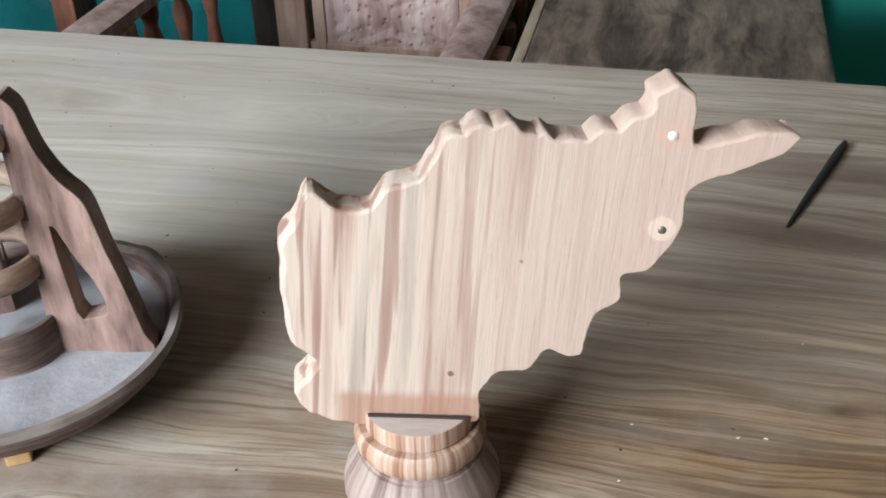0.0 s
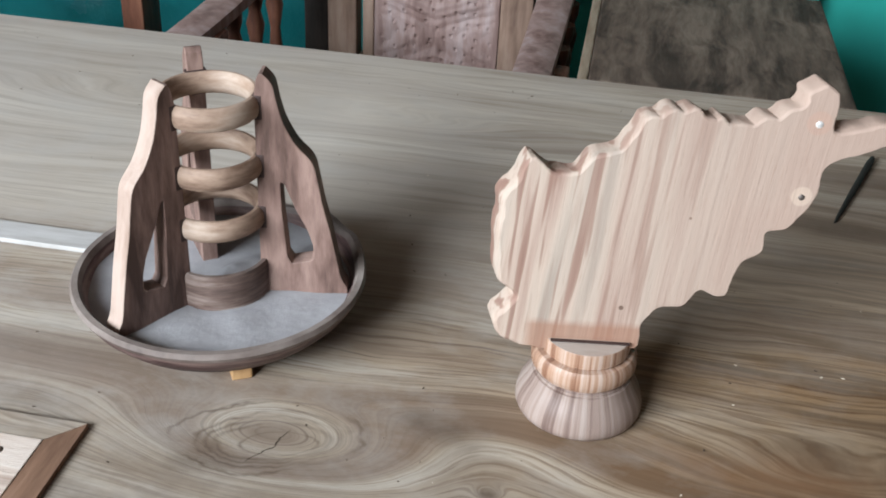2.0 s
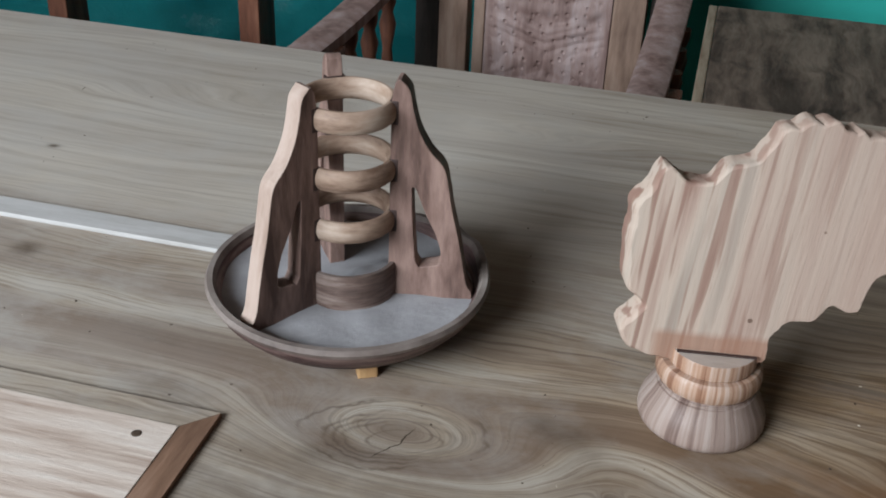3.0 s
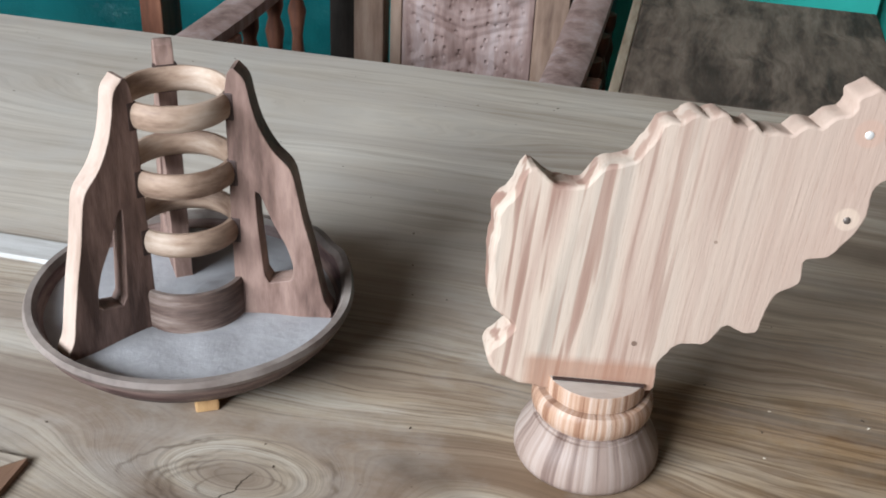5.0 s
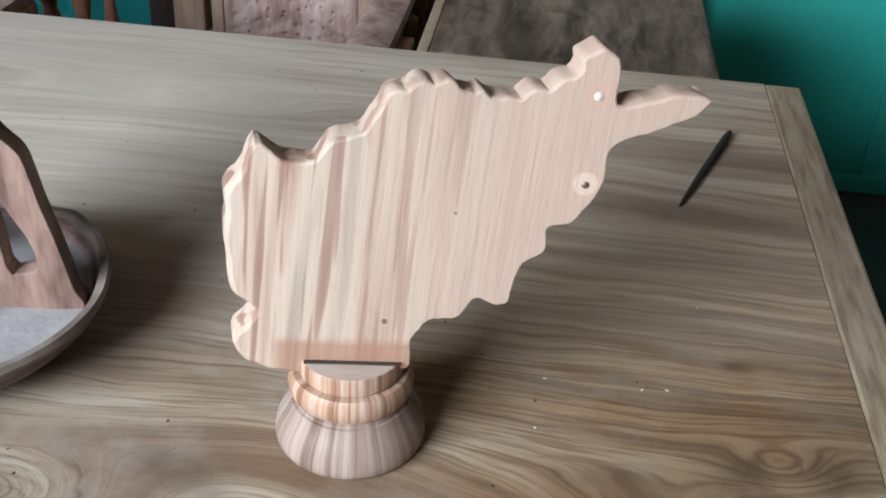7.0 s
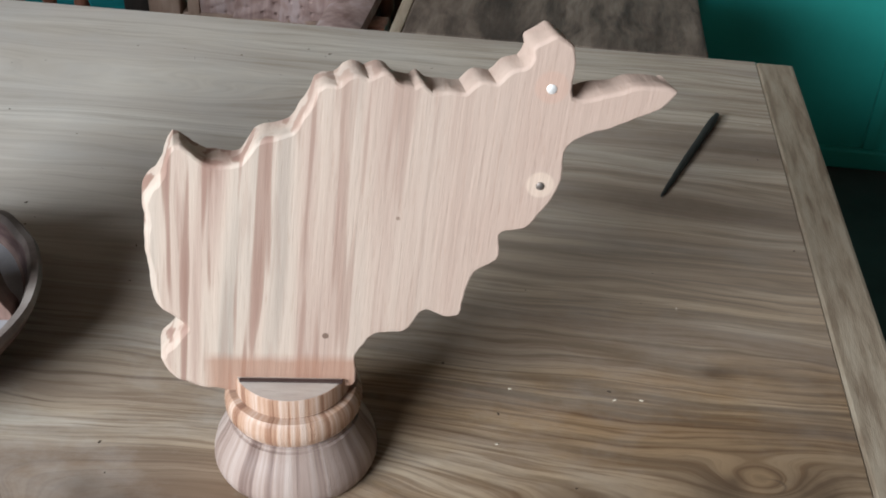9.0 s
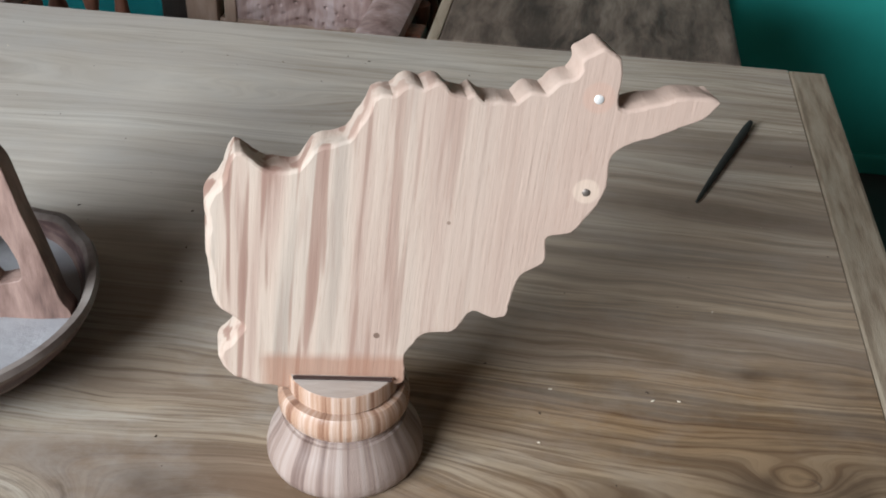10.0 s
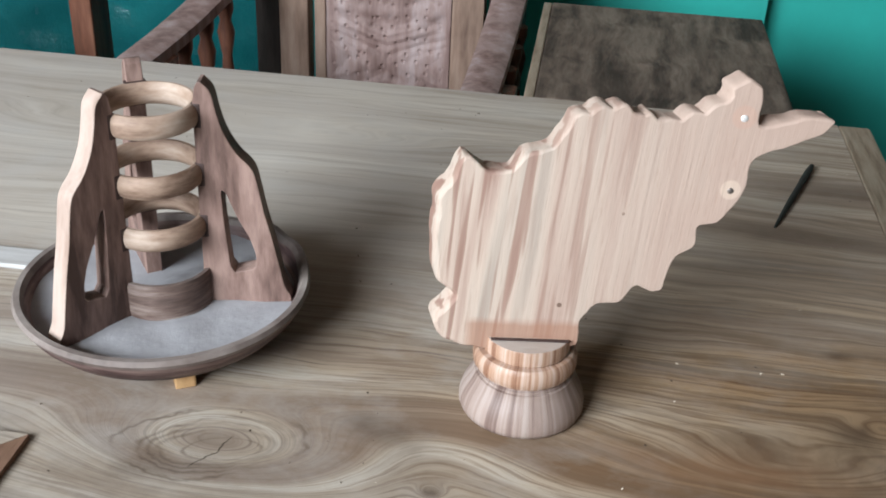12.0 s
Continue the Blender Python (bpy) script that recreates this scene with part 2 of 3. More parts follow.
    return n.finish(colour, rough, n.math("ADD", n.math("MULTIPLY", lines, 0.7), n.math("SUBTRACT", n.math("MULTIPLY", pores, 0.3), crack)), 0.0012, strength=0.5, gloss=0.22)


def map_wood():
    """Freshly sanded wood in upright cream and pink-brown stripes, plain towards the narrow end, stained along the foot."""
    n = Nodes("map_wood")
    c = n.coords()
    x, y, z = n.split(c)
    warp = n.math("MULTIPLY", n.math("SUBTRACT", n.noise(n.stretch(c, (1, 1, 0.6)), 7.0, 2.0), 0.5), 0.005)
    u = n.math("ADD", n.math("SUBTRACT", x, n.math("MULTIPLY", z, 0.085)), warp)
    v = n.join(u, n.math("MULTIPLY", y, 0.6), n.math("MULTIPLY", z, 0.004))
    wide = n.noise(v, 46.0, 1.5, 0.5)
    band = n.noise(v, 84.0, 2.0, 0.5)
    thin = n.noise(v, 250.0, 2.0, 0.6)
    pores = n.noise(n.join(n.math("MULTIPLY", u, 9.0), y, n.math("MULTIPLY", z, 0.6)), 75.0, 3.0, 0.65)
    colour = n.ramp(wide, [(0.34, (0.372, 0.256, 0.209)), (0.43, (0.456, 0.344, 0.284)), (0.51, (0.53, 0.428, 0.353)), (0.59, (0.507, 0.423, 0.353)), (0.67, (0.381, 0.321, 0.27))])
    calm = n.mix(n.noise(v, 30.0, 2.0), (0.428, 0.321, 0.265), (0.525, 0.423, 0.353))
    strong = n.ramp(n.math("ADD", n.math("MULTIPLY", u, 2.0), 0.5), [(0.40, 1.0), (0.52, 0.6), (0.66, 0.2)])
    colour = n.mix(strong, calm, colour)
    colour = n.mix(n.math("MULTIPLY", n.ramp(band, [(0.36, 0.95), (0.43, 0.75), (0.475, 0.0)]), strong), colour, (0.279, 0.167, 0.13))
    colour = n.mix(n.math("MULTIPLY", n.ramp(thin, [(0.36, 0.22), (0.45, 0.0)]), strong), colour, (0.298, 0.186, 0.149))
    plain = n.ramp(n.math("ADD", u, n.math("MULTIPLY", n.math("SUBTRACT", n.noise(c, 12.0), 0.5), 0.06)), [(0.065, 0.0), (0.135, 0.9)])
    colour = n.mix(plain, colour, n.mix(n.noise(c, 22.0), (0.456, 0.33, 0.27), (0.498, 0.377, 0.312)))
    colour = n.mix(n.ramp(pores, [(0.30, 0.28), (0.42, 0.0)]), colour, (0.335, 0.205, 0.149))
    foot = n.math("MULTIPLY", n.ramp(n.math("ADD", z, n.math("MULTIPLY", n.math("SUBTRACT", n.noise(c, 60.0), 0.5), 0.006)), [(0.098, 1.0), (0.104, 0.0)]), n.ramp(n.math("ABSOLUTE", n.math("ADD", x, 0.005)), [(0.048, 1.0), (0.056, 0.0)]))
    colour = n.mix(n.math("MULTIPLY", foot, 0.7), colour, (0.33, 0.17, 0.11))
    for kx, kz, r, tint, much in ((0.164, 0.302, 0.010, (0.50, 0.34, 0.27), 0.8), (0.162, 0.237, 0.0085, (0.62, 0.49, 0.395), 0.8), (0.025, 0.120, 0.0022, (0.12, 0.07, 0.05), 0.8), (0.073, 0.211, 0.0013, (0.15, 0.09, 0.06), 0.6)):
        colour = n.mix(n.math("MULTIPLY", n.ramp(n.blob((x, z, y), kx, kz, r, r), [(0.28, 0.0), (0.42, 1.0)]), much), colour, tint)
    return n.finish(colour, 0.66, n.math("ADD", n.math("MULTIPLY", pores, 0.5), thin), 0.0008, strength=0.5, gloss=0.25)


def paint(name, base, worn, rough=0.5, bump=0.002, scale=3.0):
    n = Nodes(name)
    c = n.coords()
    big, fine = n.noise(c, scale, 5.0, 0.6), n.noise(c, scale * 22, 4.0)
    colour = n.mix(n.ramp(big, [(0.35, 0.0), (0.7, 0.8)]), base, worn)
    return n.finish(n.mix(n.math("MULTIPLY", fine, 0.25), colour, worn), n.ramp(big, [(0.3, rough - 0.1), (0.7, rough + 0.1)]), n.math("ADD", n.math("MULTIPLY", big, 1.5), n.math("MULTIPLY", fine, 0.25)), bump)


TABLE = table_wood()
MAP = map_wood()
END = wood("end_board_wood", (0.42, 0.355, 0.27), (0.35, 0.285, 0.21), (0.22, 0.165, 0.115), along=(9, 1, 9), scale=30, contrast=1.3)
PEDESTAL = wood("pedestal_wood", (0.46, 0.385, 0.345), (0.335, 0.255, 0.22), (0.15, 0.10, 0.085), along=(10, 10, 0.2), turned=True, scale=34, rough=0.4, dust=0.0, contrast=1.25)
PEDESTAL_TOP = wood("varnished_pedestal_wood", (0.60, 0.47, 0.39), (0.45, 0.28, 0.19), (0.24, 0.12, 0.075), along=(10, 10, 0.2), turned=True, scale=40, rough=0.3, dust=0.12, contrast=1.35)
DISC = wood("raw_disc_wood", (0.50, 0.42, 0.36), (0.42, 0.34, 0.29), (0.28, 0.22, 0.19), along=(2, 9, 9), scale=15, dust=0.6)
FIN = wood("fin_wood", (0.37, 0.25, 0.21), (0.225, 0.142, 0.118), (0.085, 0.05, 0.04), along=(5, 5, 1), scale=20, dust=0.2, contrast=1.35)
EDGE_PALE = wood("pale_edge_wood", (0.54, 0.44, 0.385), (0.46, 0.36, 0.305), (0.33, 0.24, 0.195), along=(5, 5, 1), scale=20, dust=0.0)
RING = wood("ring_wood", (0.58, 0.47, 0.385), (0.39, 0.28, 0.21), (0.15, 0.09, 0.062), along=(2, 2, 7), scale=15, dust=0.0, contrast=1.2)
CUP = wood("socket_wood", (0.34, 0.27, 0.235), (0.15, 0.098, 0.08), (0.045, 0.028, 0.024), along=(1.2, 1.2, 9), scale=20, dust=0.35, contrast=1.3)
RIM = wood("worn_rim_wood", (0.30, 0.26, 0.235), (0.17, 0.135, 0.12), (0.065, 0.047, 0.04), along=(2, 2, 2), scale=20, dust=0.3)
BOWL = wood("bowl_wood", (0.27, 0.19, 0.165), (0.10, 0.058, 0.055), (0.032, 0.018, 0.018), along=(1.5, 1.5, 12), scale=16, dust=0.03, rough=0.5, contrast=1.3)
PEG = wood("peg_wood", (0.62, 0.40, 0.20), (0.50, 0.30, 0.14), (0.30, 0.16, 0.07), along=(6, 6, 1), scale=30)
SLAB = wood("slab_wood", (0.80, 0.74, 0.68), (0.66, 0.57, 0.50), (0.40, 0.30, 0.245), along=(0.6, 9, 9), scale=24, contrast=1.2)
RAIL = wood("rail_wood", (0.36, 0.235, 0.17), (0.25, 0.15, 0.10), (0.13, 0.075, 0.05), along=(8, 1, 8), scale=16)
LATH = wood("lath_wood", (0.62, 0.62, 0.62), (0.56, 0.56, 0.555), (0.44, 0.435, 0.42), along=(1, 9, 9), scale=20)
CHAIR = wood("chair_wood", (0.42, 0.31, 0.245), (0.29, 0.195, 0.145), (0.13, 0.08, 0.058), along=(6, 6, 1), scale=12, dust=0.25)
CARVED = wood("carved_panel_wood", (0.45, 0.365, 0.355), (0.32, 0.225, 0.205), (0.15, 0.09, 0.078), along=(5, 5, 0.6), scale=16, dust=0.1)
CHAIR_DARK = wood("dark_chair_wood", (0.26, 0.12, 0.075), (0.17, 0.072, 0.045), (0.07, 0.03, 0.02), along=(8, 8, 1), scale=16, rough=0.4)
# near-black tone standing for the shade in the armchair's gaps
GAP_BLACK = wood("gap_black_wood", (0.03, 0.022, 0.018), (0.02, 0.015, 0.012), (0.01, 0.008, 0.006), along=(6, 6, 1), scale=14, rough=0.7)
SIDE = wood("side_table_wood", (0.26, 0.21, 0.165), (0.15, 0.115, 0.09), (0.05, 0.038, 0.03), along=(5, 0.8, 5), scale=15, rough=0.7, contrast=1.25, warp=0.35)
TEAL = paint("teal_wall_paint", (0.04, 0.50, 0.43), (0.028, 0.38, 0.325), 0.38, 0.004)
SHEET = paint("teal_plastic_sheet", (0.02, 0.27, 0.28), (0.012, 0.17, 0.19), 0.22, 0.01, 5.0)
# brown of the unseen walls and ceiling is picked to warm the fill
PLASTER = paint("brown_plaster", (0.09, 0.066, 0.05), (0.065, 0.047, 0.035), 0.8)
CEIL = paint("ceiling_paint", (0.16, 0.12, 0.088), (0.12, 0.088, 0.064), 0.8)
CONCRETE = paint("dark_floor", (0.060, 0.055, 0.05), (0.03, 0.028, 0.026), 0.85)
DUST = paint("grey_sawdust", (0.37, 0.375, 0.395), (0.27, 0.27, 0.285), 0.9, 0.002, 30.0)
STEEL = Nodes("nail_steel").finish((0.85, 0.84, 0.82), 0.45, metal=0.35)
RUST = Nodes("dull_screw").finish((0.22, 0.19, 0.17), 0.5, metal=0.7)
INK = paint("dark_pen_plastic", (0.018, 0.022, 0.018), (0.03, 0.03, 0.028), 0.65, 0.0005, 40.0)
CHIP = paint("pale_wood_chips", (0.75, 0.68, 0.56), (0.6, 0.5, 0.38), 0.8, 0.0005, 60.0)
# near-black tone for the shaded gaps at the slot and ring joints
JOINT_SHADE = paint("joint_shade", (0.035, 0.02, 0.018), (0.06, 0.035, 0.03), 0.6, 0.0005, 60.0)
GRIT = paint("dark_grit", (0.05, 0.035, 0.025), (0.09, 0.06, 0.04), 0.8, 0.0005, 60.0)

# ---- building helpers ----


def part(name, bm, material, parent=None, label="", smooth=False):
    bmesh.ops.recalc_face_normals(bm, faces=bm.faces)
    me = bpy.data.meshes.new(name)
    bm.to_mesh(me)
    bm.free()
    me.materials.append(material)
    me.shade_flat()
    if smooth:
        me.shade_smooth()
        me.set_sharp_from_angle(angle=radians(38))
    ob = new(name, me)
    ob.parent = parent
    return tagged(ob, label)


def thing(name, place, label, category, group="", turn=0.0):
    ob = new(name)
    ob.matrix_world = pose(*place, 0, 0, turn)
    ob.empty_display_size = 0.05
    return tagged(ob, label, category, group)


def box(x0, x1, y0, y1, z0, z1, bevel=0.0, bm=None):
    bm = bm or bmesh.new()
    m = Matrix.LocRotScale(((x0 + x1) / 2, (y0 + y1) / 2, (z0 + z1) / 2), None, (x1 - x0, y1 - y0, z1 - z0))
    made = bmesh.ops.create_cube(bm, size=1, matrix=m)["verts"]
    if bevel:
        edges = list({e for v in made for e in v.link_edges})
        bmesh.ops.bevel(bm, geom=edges, offset=bevel, segments=2, affect="EDGES", profile=0.6)
    return bm


def lathe(profile, steps=64, a0=0.0, a1=360.0, close=False, bm=None):
    """Turns a profile of (radius, height) about z; close: the profile is a ring."""
    bm = bm or bmesh.new()
    full = a1 - a0 >= 359.9
    rows = []
    for i in range(steps if full else steps + 1):
        a = radians(a0 + (a1 - a0) * i / steps)
        rows.append([bm.verts.new((r * math.cos(a), r * math.sin(a), h)) for r, h in profile])
    k = len(profile)
    for i in range(len(rows) if full else len(rows) - 1):
        one, two = rows[i], rows[(i + 1) % len(rows)]
        for j in range(k if close else k - 1):
            bm.faces.new((one[j], two[j], two[(j + 1) % k], one[(j + 1) % k]))
    if close and not full:
        bm.faces.new(rows[0]), bm.faces.new(list(reversed(rows[-1])))
    bmesh.ops.remove_doubles(bm, verts=bm.verts, dist=1e-6)
    return bm


def plate(outline, thick, holes=(), bevel=0.0):
    """A flat piece of even thickness from an outline of (across, up), with holes through it. It lies from 0 to thick along y."""
    curve = bpy.data.curves.new("outline", "CURVE")
    curve.dimensions, curve.fill_mode, curve.extrude, curve.bevel_depth, curve.bevel_resolution = "2D", "BOTH", thick / 2 - bevel, bevel, 1
    curve.offset = -bevel
    for loop in (outline, *holes):
        sp = curve.splines.new("POLY")
        sp.points.add(len(loop) - 1)
        sp.use_cyclic_u = True
        for p, (u, v) in zip(sp.points, loop):
            p.co = (u, v, 0, 1)
    ob = bpy.data.objects.new("outline", curve)
    scene.collection.objects.link(ob)
    me = ob.evaluated_get(bpy.context.evaluated_depsgraph_get()).to_mesh()
    bm = bmesh.new()
    bm.from_mesh(me)
    bpy.data.objects.remove(ob)
    bpy.data.curves.remove(curve)
    bmesh.ops.transform(bm, matrix=Matrix.Translation((0, thick / 2, 0)) @ Matrix.Rotation(radians(90), 4, "X"), verts=bm.verts)
    return bm


def smooth_loop(points, rounds=1):
    """Cuts the corners of a closed outline."""
    for _ in range(rounds):
        out = []
        for (ax, ay), (bx, by) in zip(points, points[1:] + points[:1]):
            out += [(0.86 * ax + 0.14 * bx, 0.86 * ay + 0.14 * by), (0.14 * ax + 0.86 * bx, 0.14 * ay + 0.86 * by)]
        points = out
    return points


def rounded(points, steps=5):
    """A flowing line through an open row of points."""
    p = [Vector(q) for q in points]
    p = [2 * p[0] - p[1]] + p + [2 * p[-1] - p[-2]]
    out = []
    for a, b, c, d in zip(p, p[1:], p[2:], p[3:]):
        for i in range(steps):
            t = i / steps
            out.append(tuple(0.5 * (2 * b + (c - a) * t + (2 * a - 5 * b + 4 * c - d) * t * t + (3 * b - a - 3 * c + d) * t ** 3)))
    return out + [tuple(p[-2])]


def sweep(path, wide, thick, bm=None):
    """A board of rectangular section, wide across and thick upward, along a path in space."""
    bm = bm or bmesh.new()
    rows = []
    for i, p in enumerate(path):
        a, b = Vector(path[max(i - 1, 0)]), Vector(path[min(i + 1, len(path) - 1)])
        d = (b - a).normalized()
        side = d.cross(Vector((0, 0, 1))).normalized()
        up = side.cross(d)
        w = wide[i] if isinstance(wide, (list, tuple)) else wide
        c = 0.16
        ring = [(-0.5, -0.5 + c), (-0.5 + c, -0.5), (0.5 - c, -0.5), (0.5, -0.5 + c), (0.5, 0.5 - c), (0.5 - c, 0.5), (-0.5 + c, 0.5), (-0.5, 0.5 - c)]
        rows.append([bm.verts.new(Vector(p) + side * s * w * (1 if abs(s) == 0.5 else 0.94) + up * t * thick) for s, t in ring])
    for one, two in zip(rows, rows[1:]):
        for j in range(8):
            bm.faces.new((one[j], one[(j + 1) % 8], two[(j + 1) % 8], two[j]))
    bm.faces.new(rows[0]), bm.faces.new(list(reversed(rows[-1])))
    return bm


# ---- room ----
def wall_with_opening(name, along, at, a0, a1, top, hole, thick, label):
    """A wall along x or y, with one opening (from, to, bottom, top) through it."""
    h0, h1, b, t = hole
    bm = bmesh.new()
    for u0, u1, z0, z1 in ((a0, h0, 0, top), (h1, a1, 0, top), (h0, h1, 0, b), (h0, h1, t, top)):
        if along == "x":
            box(u0, u1, at - thick, at, z0, z1, bm=bm)
        else:
            box(at - thick, at, u0, u1, z0, z1, bm=bm)
    return tagged(part(name, bm, PLASTER), label, "wall", kind="structure")


tagged(part("floor", box(-3.2, 2.4, -2.4, 2.9, -0.1, 0.0), CONCRETE), "dark dusty concrete workshop floor", "floor", kind="structure")
tagged(part("ceiling", box(-3.2, 2.4, -2.4, 2.9, 3.4, 3.5), CEIL), "plain brown ceiling", "ceiling", kind="structure")
tagged(part("wall_north", box(0.36, 2.4, 2.66, 2.86, 0, 1.1), TEAL), "teal painted plaster wall with uneven sheen", "wall", kind="structure")
tagged(part("wall_north_proud", box(-3.2, 0.36, 2.60, 2.86, 0, 1.1), TEAL), "teal painted wall section standing slightly proud", "wall", kind="structure")
# unseen upper wall, made up in brown so less teal light bounces
tagged(part("wall_north_upper", box(-3.2, 2.4, 2.66, 2.86, 1.1, 3.4), PLASTER), "unseen brown upper wall added to cut the teal bounce", "wall", kind="structure")
tagged(part("wall_east", box(2.2, 2.4, -2.4, 2.66, 0, 3.4), PLASTER), "brown plaster side wall", "wall", kind="structure")
wall_with_opening("wall_south", "x", -2.2, -3.2, 2.4, 3.4, (-2.8, -1.0, 1.7, 3.1), 0.2, "brown plaster wall with a window opening")
wall_with_opening("wall_west", "y", -3.0, -2.2, 2.6, 3.4, (-2.1, -1.1, 1.75, 3.15), 0.2, "brown plaster wall with a window opening")
tagged(part("baseboard", box(0.36, 2.2, 2.635, 2.66, 0, 0.05, 0.006), TEAL), "teal painted low skirting", "baseboard", kind="structure")
tagged(part("trim", box(0.845, 0.875, 2.645, 2.66, 0.05, 1.1, 0.005), TEAL), "teal painted upright batten on the wall", "trim", kind="structure")

# ---- large table ----
T = 0.75


def large_table():
    t = thing("table", (0, 0, 0), "large wooden table with a broad swirling-grain top", "table")
    bm = box(-1.75, 0.322, 0.22, 1.505, T - 0.042, T)
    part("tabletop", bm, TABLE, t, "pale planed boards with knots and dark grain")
    part("end_board", box(0.3225, 0.371, 0.22, 1.505, T - 0.042, T + 0.0005, 0.004), END, t, "narrow cross board closing the table end")
    part("apron", box(-1.65, 0.27, 1.40, 1.43, T - 0.14, T - 0.042), END, t)
    part("apron", box(-1.65, 0.27, 0.30, 0.33, T - 0.14, T - 0.042), END, t)
    for x in (-1.66, 0.20):
        for y in (0.30, 1.35):
            part("leg", box(x, x + 0.08, y, y + 0.08, 0, T - 0.042, 0.006), END, t)


large_table()

# ---- carved map on its turned pedestal ----
OUTLINE = [(-46, 73), (-64, 75), (-77, 80), (-85, 88), (-88, 97), (-85, 106), (-66, 125), (-89, 142), (-90, 194), (-87, 206), (-90, 220), (-74, 239), (-71, 252), (-66, 259), (-61, 259), (-46, 246), (-31, 246),
           (-25, 248), (-15, 262), (9, 270), (26, 299), (50, 308), (69, 308), (82, 299), (86, 303), (101, 296), (147, 314), (152, 329), (165, 336), (177, 328), (177, 292), (217, 305), (242, 303), (234, 292),
           (223, 286), (177, 268), (174, 234), (157, 206), (138, 203), (140, 183), (122, 172), (116, 140), (106, 136), (91, 144), (80, 125), (60, 123), (52, 118), (45, 103), (45, 76)]


def worn_loop(points, step=0.003):
    """The outline cut to short steps, with shallow gouge marks along its upper edge and fine saw chatter all round."""
    loop = []
    pts = smooth_loop([(u / 1000, v / 1000) for u, v in points], 2)
    for (ax, ay), (bx, by) in zip(pts, pts[1:] + pts[:1]):
        steps = max(1, int(math.hypot(bx - ax, by - ay) / step))
        out = Vector((by - ay, ax - bx)).normalized() * -1
        for i in range(steps):
            u, v = ax + (bx - ax) * i / steps, ay + (by - ay) * i / steps
            n1 = noise.noise((u * 70, v * 70, 3.1)) * 0.0014 + noise.noise((u * 240, v * 240, 7.7)) * 0.0006
            if v > 0.285 and 0.02 < u < 0.15:
                n1 += 0.0042 * abs(math.sin(u * 165 + 0.4)) - 0.0025
            loop.append((u + out.x * n1, v + out.y * n1))
    return loop


def carved_slab(loop, thick):
    """A slab with flat faces and a hand-worked side: the front edge is worn round on the blunt end and along the top, crisp below; the top side is gouged."""
    bm = bmesh.new()
    k = len(loop)
    rows = [[] for _ in range(6)]
    for i, (u, v) in enumerate(loop):
        (ax, ay), (bx, by) = loop[i - 2], loop[(i + 2) % k]
        out = Vector((ay - by, bx - ax))
        out = out.normalized() if out.length > 1e-6 else Vector((0, 1))
        blunt = min(1.0, max(0.0, (-0.045 - u) / 0.03)) * min(1.0, max(0.0, (0.25 - v) / 0.02))
        upper = min(1.0, max(0.0, out.y)) * (1.0 if v > 0.23 else 0.0)
        b = 0.0011 + 0.0036 * blunt * (0.75 + 0.5 * noise.noise((u * 50, v * 50, 1.0))) + 0.0013 * upper
        gouge = upper * (0.0024 + 0.0025 * noise.noise((u * 60, v * 40, 9.0)))
        for row, deep, inset in zip(rows, (0.0, 0.35 * b, b, 0.5 * thick, thick - 0.0015, thick), (b, 0.32 * b, 0.0, 0.55 * gouge, gouge, gouge + 0.002)):
            row.append(bm.verts.new((u - out.x * inset, deep, v - out.y * inset)))
    for one, two in zip(rows, rows[1:]):
        for i in range(k):
            bm.faces.new((one[i], one[(i + 1) % k], two[(i + 1) % k], two[i]))
    bm.faces.new(rows[0]), bm.faces.new(list(reversed(rows[-1])))
    return bm


